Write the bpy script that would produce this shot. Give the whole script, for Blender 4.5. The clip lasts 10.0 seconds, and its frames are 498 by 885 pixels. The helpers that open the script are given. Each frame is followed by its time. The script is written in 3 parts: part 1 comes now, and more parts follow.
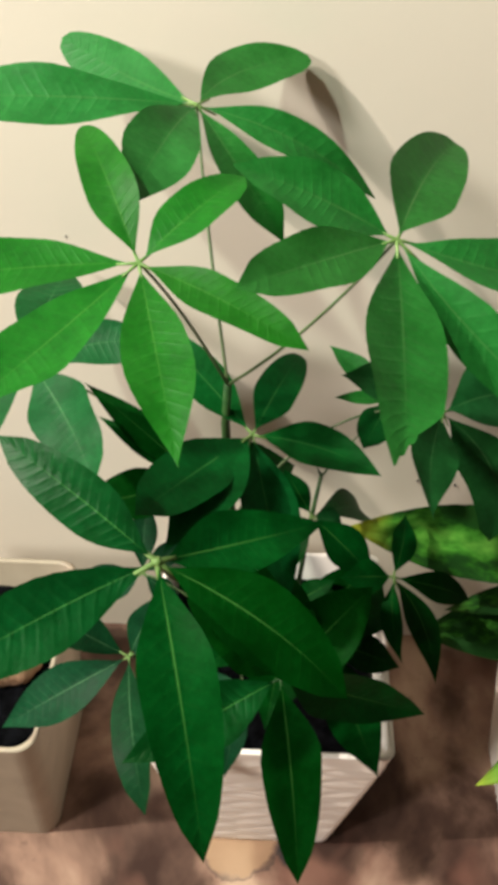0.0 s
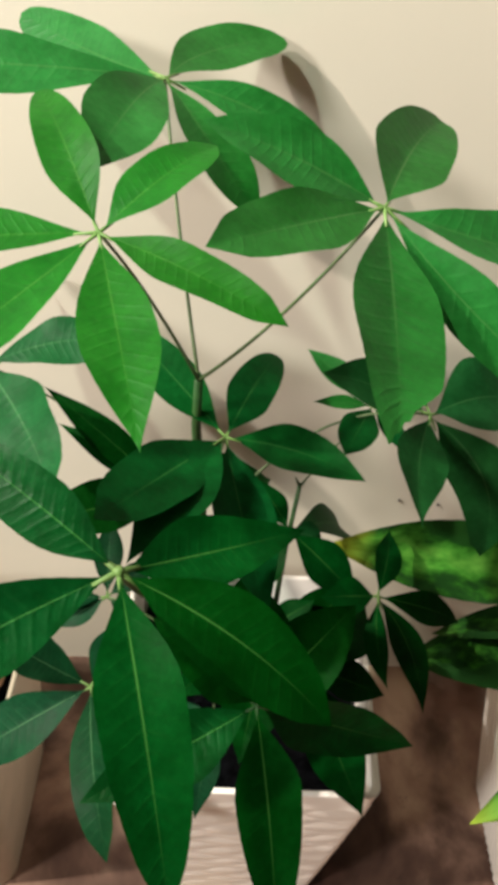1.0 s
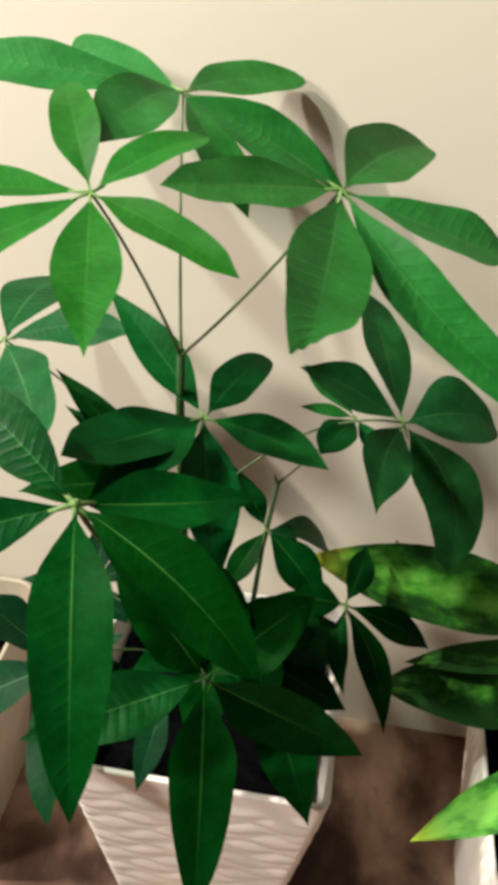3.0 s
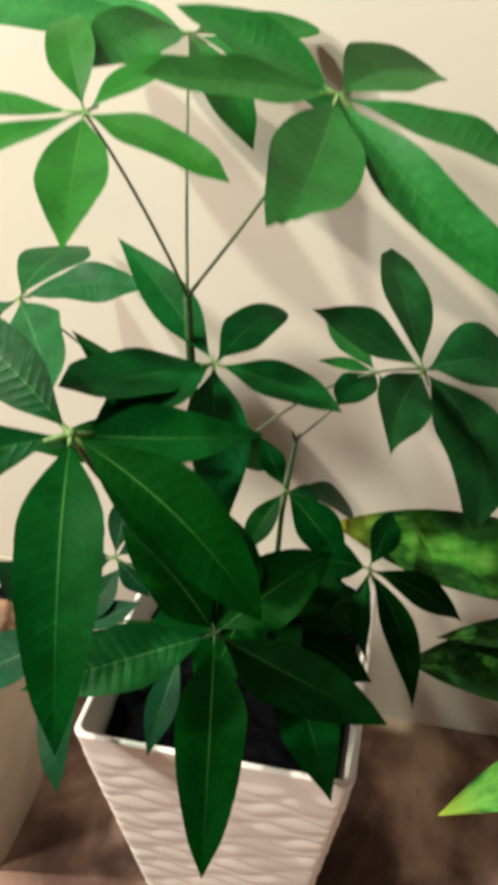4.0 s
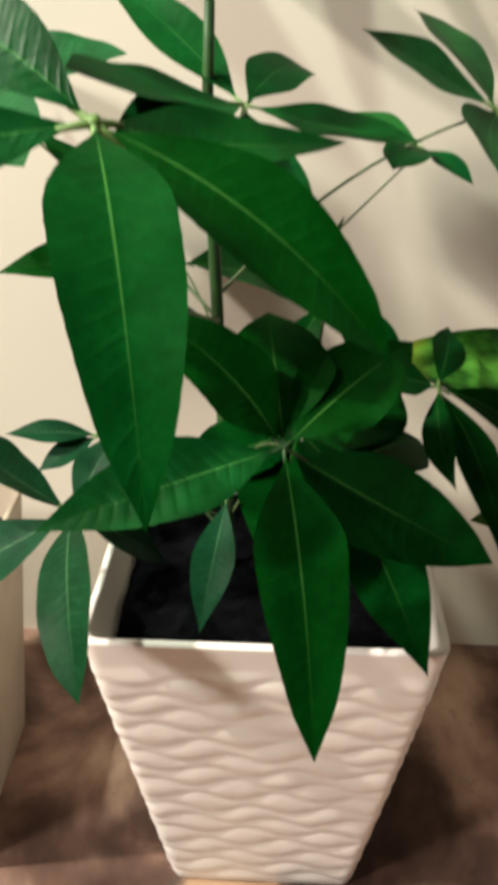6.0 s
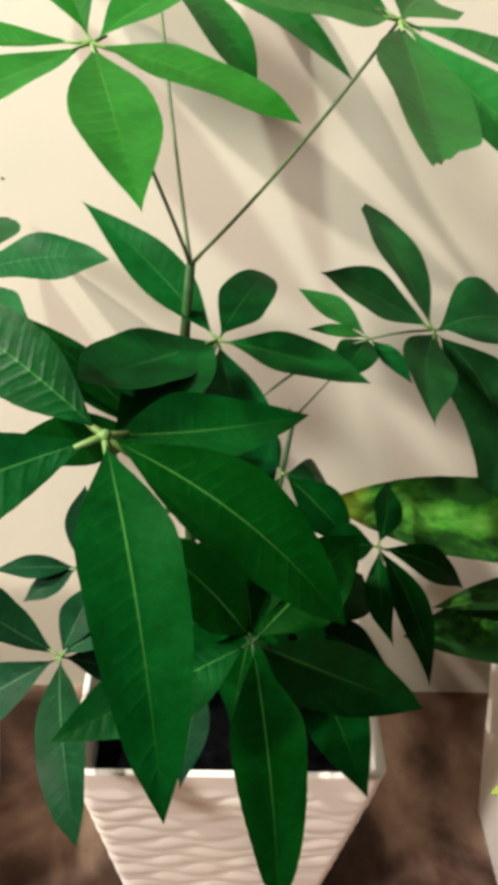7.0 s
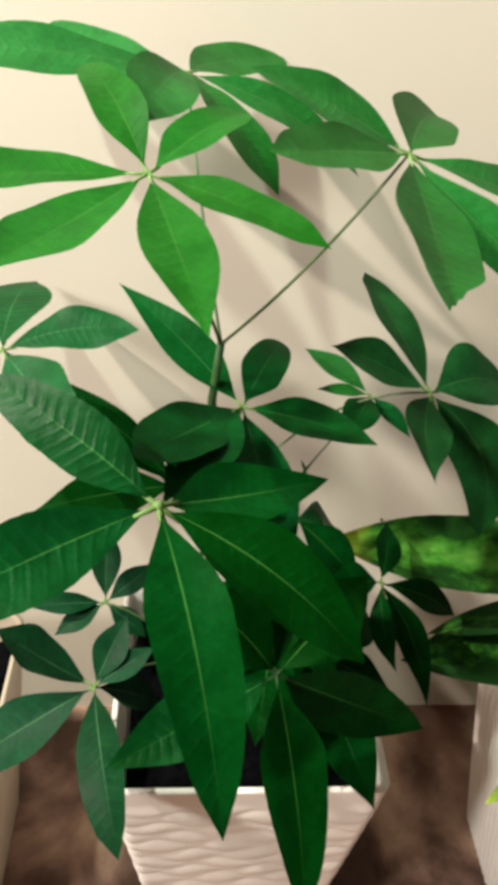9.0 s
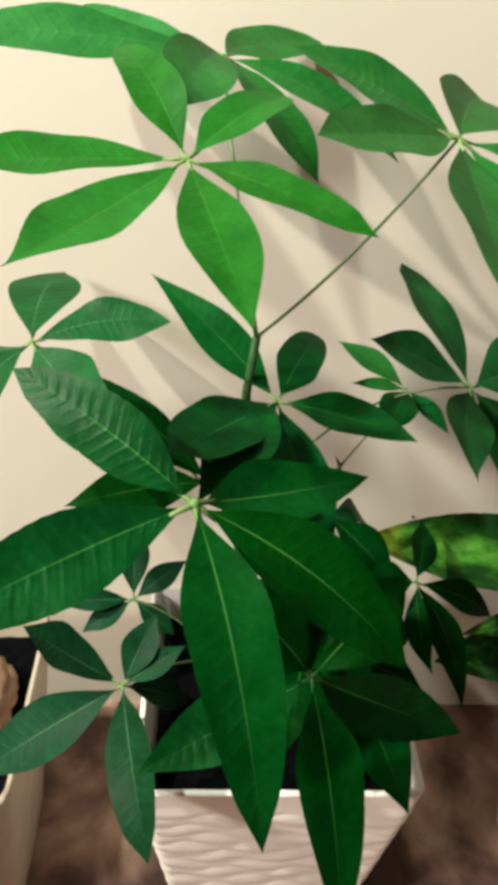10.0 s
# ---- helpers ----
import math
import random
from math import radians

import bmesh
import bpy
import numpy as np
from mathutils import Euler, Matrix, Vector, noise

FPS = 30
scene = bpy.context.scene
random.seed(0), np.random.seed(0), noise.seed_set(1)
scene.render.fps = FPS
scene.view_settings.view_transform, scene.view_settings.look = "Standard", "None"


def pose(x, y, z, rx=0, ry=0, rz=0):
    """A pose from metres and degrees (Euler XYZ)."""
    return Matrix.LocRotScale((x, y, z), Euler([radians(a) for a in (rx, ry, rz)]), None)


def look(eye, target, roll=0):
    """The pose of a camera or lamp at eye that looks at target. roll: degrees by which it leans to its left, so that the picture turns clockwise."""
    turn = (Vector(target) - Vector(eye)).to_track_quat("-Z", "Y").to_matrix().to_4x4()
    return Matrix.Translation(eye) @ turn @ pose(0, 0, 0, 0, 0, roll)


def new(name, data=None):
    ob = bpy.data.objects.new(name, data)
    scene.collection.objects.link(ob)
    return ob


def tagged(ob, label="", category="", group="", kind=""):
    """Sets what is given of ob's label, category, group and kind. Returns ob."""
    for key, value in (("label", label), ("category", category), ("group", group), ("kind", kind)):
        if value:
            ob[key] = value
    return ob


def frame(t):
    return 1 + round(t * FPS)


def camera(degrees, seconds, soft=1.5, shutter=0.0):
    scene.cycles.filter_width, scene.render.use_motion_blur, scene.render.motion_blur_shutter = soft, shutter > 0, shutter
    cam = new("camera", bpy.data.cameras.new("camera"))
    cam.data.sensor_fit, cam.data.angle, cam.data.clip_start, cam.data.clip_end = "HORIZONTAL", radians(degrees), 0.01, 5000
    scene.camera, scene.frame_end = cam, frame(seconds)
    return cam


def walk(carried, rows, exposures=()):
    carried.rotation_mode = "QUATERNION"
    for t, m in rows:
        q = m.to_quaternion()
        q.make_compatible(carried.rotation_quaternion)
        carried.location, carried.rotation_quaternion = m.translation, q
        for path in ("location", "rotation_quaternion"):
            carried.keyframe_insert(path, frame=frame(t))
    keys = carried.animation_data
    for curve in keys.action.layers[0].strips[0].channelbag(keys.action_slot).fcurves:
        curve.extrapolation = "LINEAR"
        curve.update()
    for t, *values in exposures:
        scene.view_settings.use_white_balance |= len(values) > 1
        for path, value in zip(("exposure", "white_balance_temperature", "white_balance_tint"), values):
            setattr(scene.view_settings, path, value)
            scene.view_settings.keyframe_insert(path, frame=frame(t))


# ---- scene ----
cam = camera(32.9, 10.0, soft=5.4, shutter=0.5)
PATH = [
    (0, (0.009, -0.571, 1.315), (-0.061, 0.86, -0.081), -0.1),
    (0.5, (-0.005, -0.555, 1.279), (-0.05, 0.909, -0.083), 0.2),
    (1, (0.008, -0.547, 1.249), (-0.001, 0.95, -0.077), 1.5),
    (1.5, (-0.017, -0.571, 1.233), (-0.018, 0.969, -0.044), 2.2),
    (2, (-0.05, -0.597, 1.223), (-0.009, 0.987, 0.003), 4.1),
    (2.5, (-0.015, -0.644, 1.21), (-0.045, 0.991, 0.059), 4.7),
    (2.7, (0.04, -0.638, 1.207), (-0.062, 0.991, 0.051), 5.0),
    (4, (0.147, -0.654, 1.122), (-0.189, 0.997, 0.045), 0.7),
    (4.5, (0.115, -0.652, 1.012), (-0.161, 0.993, -0.091), -0.9),
    (5, (0.083, -0.617, 0.874), (-0.096, 1.049, -0.219), -1.0),
    (5.2, (0.059, -0.614, 0.838), (-0.08, 1.081, -0.214), -1.8),
    (6.3, (0.016, -0.616, 0.938), (-0.057, 1.103, -0.081), 0.5),
    (6.5, (0.012, -0.612, 1.024), (-0.053, 1.073, -0.052), 0.7),
    (7, (-0.013, -0.599, 1.084), (0.062, 1.055, -0.038), 3.1),
    (7.5, (-0.03, -0.606, 1.132), (0.122, 1.022, -0.02), 4.1),
    (8, (-0.049, -0.629, 1.155), (0.106, 1.012, 0.022), 4.0),
    (8.5, (-0.054, -0.643, 1.176), (0.087, 1.012, 0.062), 3.7),
    (9, (-0.06, -0.642, 1.166), (0.08, 1.015, 0.055), 3.8),
    (9.5, (-0.074, -0.636, 1.162), (0.066, 1.022, 0.053), 3.9),
    (10, (-0.073, -0.623, 1.156), (0.024, 1.026, 0.028), 3.3),
]
walk(cam, [(t, look(eye, target, roll)) for t, eye, target, roll in PATH],
     exposures=[(0, -0.10), (1.5, -0.03), (2.5, -0.05), (4.0, 0.05), (5.0, 0.20), (6.5, 0.16), (7.5, 0.18), (9.0, 0.05), (10.0, 0.03)])

# ---- light ----
world = bpy.data.worlds.new("room_air")
world.use_nodes = True
world.node_tree.nodes["Background"].inputs[0].default_value = (1.0, 0.9, 0.78, 1)
world.node_tree.nodes["Background"].inputs[1].default_value = 0.003
scene.world = world


def lamp(name, eye, target, power, size, colour):
    data = bpy.data.lights.new(name, "AREA")
    data.shape, data.size, data.energy, data.color = "DISK", size, power, colour
    ob = new(name, data)
    ob.matrix_world = look(eye, target)
    return ob


lamp("ceiling_lamp", (-2.30, -0.72, 3.1), (0, 0.1, 0.6), 148, 0.09, (0.97, 0.86, 0.745))
lamp("ceiling_lamp", (-0.88, -0.44, 2.6), (0, 0.1, 0.6), 42, 0.09, (0.88, 0.98, 0.80))
# unseen soft fill, added to even the wall and pale its shadows
lamp("room_lamp", (-2.9, -2.20, 2.95), (0, 0.1, 0.6), 140, 0.6, (0.98, 0.93, 0.83))
# unseen low fill, added to brighten the wall and pot fronts
lamp("room_lamp", (0.8, -4.80, 0.60), (0, 0.1, 0.6), 8, 1.4, (0.98, 0.92, 0.83))


# ---- materials ----
def material(name, rough=0.5, metal=0.0, spec=0.5):
    m = bpy.data.materials.new(name)
    m.use_nodes = True
    b = m.node_tree.nodes["Principled BSDF"]
    b.inputs["Roughness"].default_value = rough
    b.inputs["Metallic"].default_value = metal
    b.inputs["Specular IOR Level"].default_value = spec
    return m, m.node_tree.nodes, m.node_tree.links, b


def noise_node(n, l, scale, detail=4, coord=None, rough=0.55):
    t = n.new("ShaderNodeTexNoise")
    t.inputs["Scale"].default_value, t.inputs["Detail"].default_value = scale, detail
    t.inputs["Roughness"].default_value = rough
    if coord is not None:
        l.new(coord, t.inputs["Vector"])
    return t


def ramp(n, l, source, *stops):
    r = n.new("ShaderNodeValToRGB")
    els = r.color_ramp.elements
    while len(els) < len(stops):
        els.new(0.5)
    for e, (p, c) in zip(els, stops):
        e.position, e.color = p, (*c, 1)
    l.new(source, r.inputs["Fac"])
    return r


def mix(n, l, kind, fac, a, b):
    m = n.new("ShaderNodeMixRGB")
    m.blend_type = kind
    for slot, v in zip(("Fac", "Color1", "Color2"), (fac, a, b)):
        if isinstance(v, (int, float)):
            m.inputs[slot].default_value = v
        elif isinstance(v, tuple):
            m.inputs[slot].default_value = (*v, 1)
        else:
            l.new(v, m.inputs[slot])
    return m.outputs["Color"]


def calc(n, l, kind, a, b=0.0, c=None):
    m = n.new("ShaderNodeMath")
    m.operation = kind
    for i, v in enumerate((a, b, c)):
        if v is None:
            continue
        if isinstance(v, (int, float)):
            m.inputs[i].default_value = v
        else:
            l.new(v, m.inputs[i])
    return m.outputs[0]


def bump(n, l, b, height, strength, distance):
    u = n.new("ShaderNodeBump")
    u.inputs["Strength"].default_value, u.inputs["Distance"].default_value = strength, distance
    l.new(height, u.inputs["Height"])
    l.new(u.outputs[0], b.inputs["Normal"])


def leaf_material(name, low, high, rib, gloss, vein_depth=0.16, spec=0.12, thin=0.25):
    """Blade with a pale midrib, quilted side veins and mottling; the UV runs across (x) and along (y) the leaf."""
    m, n, l, b = material(name, gloss, 0, spec)
    uv = n.new("ShaderNodeUVMap")
    sep = n.new("ShaderNodeSeparateXYZ")
    l.new(uv.outputs[0], sep.inputs[0])
    obj = n.new("ShaderNodeTexCoord").outputs["Object"]
    info = n.new("ShaderNodeObjectInfo").outputs["Random"]
    across = calc(n, l, "ABSOLUTE", calc(n, l, "SUBTRACT", sep.outputs[0], 0.5))
    mott = noise_node(n, l, 38, 5, obj)
    fine = noise_node(n, l, 420, 3, obj)
    col = ramp(n, l, mott.outputs[0], (0.3, low), (0.72, high)).outputs["Color"]
    speck = noise_node(n, l, 190, 4, obj, 0.7)
    col = mix(n, l, "MULTIPLY", 0.55, col, ramp(n, l, speck.outputs[0], (0.32, (0.62, 0.66, 0.62)), (0.70, (1.25, 1.2, 1.3))).outputs["Color"])
    hue = n.new("ShaderNodeHueSaturation")
    l.new(calc(n, l, "MULTIPLY_ADD", info, 0.28, 0.84), hue.inputs["Value"])
    l.new(calc(n, l, "MULTIPLY_ADD", info, 0.012, 0.492), hue.inputs["Hue"])
    l.new(col, hue.inputs["Color"])
    col = hue.outputs[0]
    # side veins sweep forward from the midrib
    drift = noise_node(n, l, 30, 2, obj)
    phase = calc(n, l, "SUBTRACT", sep.outputs[1], calc(n, l, "MULTIPLY", across, 0.13))
    phase = calc(n, l, "MULTIPLY_ADD", drift.outputs[0], 0.025, phase)
    wave = calc(n, l, "SINE", calc(n, l, "MULTIPLY", phase, 108.0))
    vein = calc(n, l, "POWER", calc(n, l, "MULTIPLY_ADD", wave, 0.5, 0.5), 3.0 if vein_depth > 0.3 else 6.0)
    vein = calc(n, l, "MULTIPLY", vein, calc(n, l, "MULTIPLY_ADD", across, -1.7, 1.0))
    faint = calc(n, l, "MULTIPLY", vein, ramp(n, l, mott.outputs[0], (0.35, (0.2, 0.2, 0.2)), (0.65, (1, 1, 1))).outputs["Color"])
    col = mix(n, l, "MIX", calc(n, l, "MULTIPLY", faint, 0.025 if vein_depth > 0.3 else 0.05 if vein_depth > 0.2 else 0.02), col, rib)
    taper = calc(n, l, "MULTIPLY_ADD", sep.outputs[1], -0.012, 0.016)
    on = calc(n, l, "LESS_THAN", across, taper)
    fade = calc(n, l, "MULTIPLY", on, calc(n, l, "MULTIPLY_ADD", sep.outputs[1], -0.72, 0.76))
    col = mix(n, l, "MIX", fade, col, rib)
    l.new(col, b.inputs["Base Color"])
    height = calc(n, l, "ADD", calc(n, l, "MULTIPLY", faint, 0.9), calc(n, l, "MULTIPLY_ADD", fine.outputs[0], 0.30, calc(n, l, "MULTIPLY", mott.outputs[0], 1.6)))
    bump(n, l, b, calc(n, l, "SUBTRACT", height, calc(n, l, "MULTIPLY", on, 0.6)), vein_depth, 0.0022)
    r = calc(n, l, "MULTIPLY_ADD", mott.outputs[0], 0.22, gloss - 0.08)
    l.new(r, b.inputs["Roughness"])
    # light that passes through the blade
    out = n["Material Output"]
    tr = n.new("ShaderNodeBsdfTranslucent")
    l.new(mix(n, l, "MULTIPLY", 1.0, col, (1.35, 1.45, 0.6)), tr.inputs["Color"])
    mx = n.new("ShaderNodeMixShader")
    mx.inputs[0].default_value = thin
    l.new(b.outputs[0], mx.inputs[1])
    l.new(tr.outputs[0], mx.inputs[2])
    l.new(mx.outputs[0], out.inputs["Surface"])
    return m


LEAF_YOUNG = leaf_material("young_leaf", (0.004, 0.122, 0.007), (0.012, 0.182, 0.013), (0.08, 0.25, 0.04), 0.42, 0.24, 0.17, 0.38)
LEAF_TOP = leaf_material("upper_leaf", (0.009, 0.140, 0.018), (0.020, 0.208, 0.034), (0.09, 0.25, 0.07), 0.42, 0.26, 0.26, 0.42)
LEAF_PALE = leaf_material("pale_leaf", (0.018, 0.175, 0.026), (0.036, 0.245, 0.048), (0.13, 0.28, 0.10), 0.45, 0.20, 0.24, 0.45)
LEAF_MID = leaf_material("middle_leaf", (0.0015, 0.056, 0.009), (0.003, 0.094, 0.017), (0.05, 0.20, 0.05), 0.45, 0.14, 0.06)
# mature green, lowered further to stand for shade under the upper leaves
LEAF_MATURE_SHADED = leaf_material("mature_shaded_leaf", (0.0004, 0.036, 0.0030), (0.0010, 0.060, 0.0066), (0.075, 0.25, 0.05), 0.45, 0.18, 0.04)
LEAF_QUILT = leaf_material("quilted_leaf", (0.0008, 0.050, 0.008), (0.0018, 0.084, 0.017), (0.07, 0.27, 0.06), 0.38, 0.36, 0.14)
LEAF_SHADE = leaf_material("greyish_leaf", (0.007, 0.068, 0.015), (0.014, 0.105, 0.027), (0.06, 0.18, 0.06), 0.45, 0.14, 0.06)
LEAF_WAVY = leaf_material("wavy_leaf", (0.004, 0.060, 0.013), (0.010, 0.098, 0.025), (0.08, 0.24, 0.09), 0.42, 0.25, 0.10)
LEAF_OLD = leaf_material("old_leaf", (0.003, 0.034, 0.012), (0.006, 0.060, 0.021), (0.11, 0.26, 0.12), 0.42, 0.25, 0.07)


def plain(name, colour, other, rough, scale=40, strength=0.15, distance=0.001, spec=0.4):
    m, n, l, b = material(name, rough, 0, spec)
    obj = n.new("ShaderNodeTexCoord").outputs["Object"]
    a = noise_node(n, l, scale, 6, obj)
    l.new(ramp(n, l, a.outputs[0], (0.35, colour), (0.7, other)).outputs["Color"], b.inputs["Base Color"])
    f = noise_node(n, l, scale * 9, 4, obj)
    bump(n, l, b, f.outputs[0], strength, distance)
    return m


STEM = plain("green_stem", (0.010, 0.05, 0.012), (0.03, 0.09, 0.02), 0.5, 60)
PETIOLE = plain("olive_petiole", (0.05, 0.095, 0.035), (0.10, 0.15, 0.06), 0.5, 60)
STALK_DARK = plain("green_stalk", (0.03, 0.09, 0.02), (0.07, 0.15, 0.04), 0.5, 90)
STALK = plain("pale_stalk", (0.09, 0.19, 0.04), (0.17, 0.28, 0.085), 0.5, 90)
PLASTIC = plain("cream_plastic", (0.82, 0.77, 0.73), (0.87, 0.82, 0.78), 0.42, 14, 0.05)
PLASTIC_GREY = plain("putty_plastic", (0.33, 0.28, 0.215), (0.40, 0.34, 0.265), 0.5, 16, 0.1)
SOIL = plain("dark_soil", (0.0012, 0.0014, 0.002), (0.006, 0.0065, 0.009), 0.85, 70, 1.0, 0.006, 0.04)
BARK = plain("tan_bark", (0.15, 0.08, 0.045), (0.28, 0.165, 0.10), 0.8, 30, 0.6, 0.004)

# made dark so the unseen walls and ceiling return little light
WALL_FAR = plain("low_bounce_paint", (0.08, 0.065, 0.05), (0.10, 0.083, 0.063), 0.7, 3, 0.1)


def wall_material():
    m, n, l, b = material("cream_wall_paint", 0.62, 0, 0.3)
    obj = n.new("ShaderNodeTexCoord").outputs["Object"]
    a, f = noise_node(n, l, 3, 5, obj), noise_node(n, l, 240, 4, obj)
    l.new(ramp(n, l, a.outputs[0], (0.3, (0.61, 0.565, 0.49)), (0.75, (0.65, 0.60, 0.52))).outputs["Color"], b.inputs["Base Color"])
    bump(n, l, b, f.outputs[0], 0.12, 0.001)
    return m


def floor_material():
    """Polished pinkish marble with brown clouds, deepened to stand for shade behind the pots, dark flecks and a grimy
    ring where water has stood before the pot.
    """
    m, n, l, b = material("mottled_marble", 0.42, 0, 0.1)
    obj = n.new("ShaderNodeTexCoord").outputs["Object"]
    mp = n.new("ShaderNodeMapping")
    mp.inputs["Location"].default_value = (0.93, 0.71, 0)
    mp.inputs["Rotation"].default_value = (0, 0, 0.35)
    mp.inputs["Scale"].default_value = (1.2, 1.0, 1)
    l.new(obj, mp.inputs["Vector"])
    # marble clouds, offset and deepened to stand for shade behind the pots
    cloud_shade = noise_node(n, l, 5.0, 5, mp.outputs[0], 0.5)
    cloud_shade.inputs["Distortion"].default_value = 0.3
    base = ramp(n, l, cloud_shade.outputs[0], (0.32, (0.04, 0.021, 0.017)), (0.42, (0.10, 0.058, 0.045)), (0.51, (0.27, 0.166, 0.126)), (0.61, (0.45, 0.310, 0.232)), (0.76, (0.53, 0.38, 0.285))).outputs["Color"]
    pink = noise_node(n, l, 4.5, 3, mp.outputs[0])
    patch = ramp(n, l, pink.outputs[0], (0.50, (0, 0, 0)), (0.60, (0.7, 0.7, 0.7))).outputs["Color"]
    base = mix(n, l, "MIX", patch, base, (0.20, 0.100, 0.076))
    fleck = noise_node(n, l, 48, 6, obj, 0.7)
    dark = ramp(n, l, fleck.outputs[0], (0.60, (0, 0, 0)), (0.74, (0.5, 0.5, 0.5))).outputs["Color"]
    base = mix(n, l, "MIX", dark, base, (0.035, 0.024, 0.020))
    # dried water stain before the pot, and a grimy smear beside it
    rough = noise_node(n, l, 24, 6, obj, 0.65)

    def reach(x, y, sx, sy, wobble):
        at = n.new("ShaderNodeMapping")
        at.vector_type = "TEXTURE"
        at.inputs["Location"].default_value, at.inputs["Scale"].default_value = (x, y, 0), (sx, sy, 1)
        l.new(obj, at.inputs["Vector"])
        ln = n.new("ShaderNodeVectorMath")
        ln.operation = "LENGTH"
        l.new(at.outputs[0], ln.inputs[0])
        return calc(n, l, "MULTIPLY_ADD", calc(n, l, "SUBTRACT", rough.outputs[0], 0.5), wobble, ln.outputs["Value"])

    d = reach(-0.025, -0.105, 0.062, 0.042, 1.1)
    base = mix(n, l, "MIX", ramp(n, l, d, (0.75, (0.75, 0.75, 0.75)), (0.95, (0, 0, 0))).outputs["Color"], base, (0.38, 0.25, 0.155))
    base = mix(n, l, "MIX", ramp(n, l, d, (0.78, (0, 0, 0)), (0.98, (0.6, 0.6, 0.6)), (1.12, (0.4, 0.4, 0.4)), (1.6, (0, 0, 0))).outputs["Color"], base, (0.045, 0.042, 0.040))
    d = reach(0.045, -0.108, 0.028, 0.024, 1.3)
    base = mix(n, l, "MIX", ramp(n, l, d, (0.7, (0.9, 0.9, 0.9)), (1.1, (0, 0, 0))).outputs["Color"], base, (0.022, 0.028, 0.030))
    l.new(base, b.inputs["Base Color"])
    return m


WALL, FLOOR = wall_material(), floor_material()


# ---- building helpers ----
def mesh_of(bm, mat, name, smooth=True):
    me = bpy.data.meshes.new(name)
    bmesh.ops.recalc_face_normals(bm, faces=bm.faces)
    bm.to_mesh(me)
    bm.free()
    me.materials.append(mat)
    for p in me.polygons:
        p.use_smooth = smooth
    return me


def part(name, bm, mat, parent, label="", smooth=True):
    ob = new(name, mesh_of(bm, mat, name, smooth))
    ob.parent = parent
    return tagged(ob, label)


def thing(name, x, y, z, label, category, group=""):
    ob = new(name)
    ob.empty_display_size = 0.05
    ob.location = (x, y, z)
    return tagged(ob, label, category, group)


def box(name, lo, hi, mat, kind="structure", label="", category=""):
    bm = bmesh.new()
    bmesh.ops.create_cube(bm, size=1)
    for v in bm.verts:
        v.co = [lo[i] + (v.co[i] + 0.5) * (hi[i] - lo[i]) for i in range(3)]
    ob = new(name, mesh_of(bm, mat, name, False))
    return tagged(ob, label, category, "", kind)


def tube(points, radii, sides=8, caps=True):
    """A round stalk along points with a radius at each."""
    bm = bmesh.new()
    rings = []
    pts = [Vector(p) for p in points]
    for i, p in enumerate(pts):
        d = (pts[min(i + 1, len(pts) - 1)] - pts[max(i - 1, 0)]).normalized()
        u = d.orthogonal().normalized() if i == 0 else (u - d * u.dot(d)).normalized()
        w = d.cross(u)
        rings.append([bm.verts.new(p + radii[i] * (math.cos(a) * u + math.sin(a) * w)) for a in [k * math.tau / sides for k in range(sides)]])
    for a, b in zip(rings, rings[1:]):
        for k in range(sides):
            bm.faces.new((a[k], a[(k + 1) % sides], b[(k + 1) % sides], b[k]))
    if caps:
        bm.faces.new(rings[0])
        bm.faces.new(rings[-1])
    return bm


def arc(a, b, bend, steps=10):
    """Points from a to b with the middle pushed by bend."""
    a, b, c = Vector(a), Vector(b), (Vector(a) + Vector(b)) / 2 + Vector(bend)
    out = []
    for i in range(steps + 1):
        s = i / steps
        out.append((1 - s) ** 2 * a + 2 * s * (1 - s) * (2 * c - (a + b) / 2) + s * s * b)
    return out


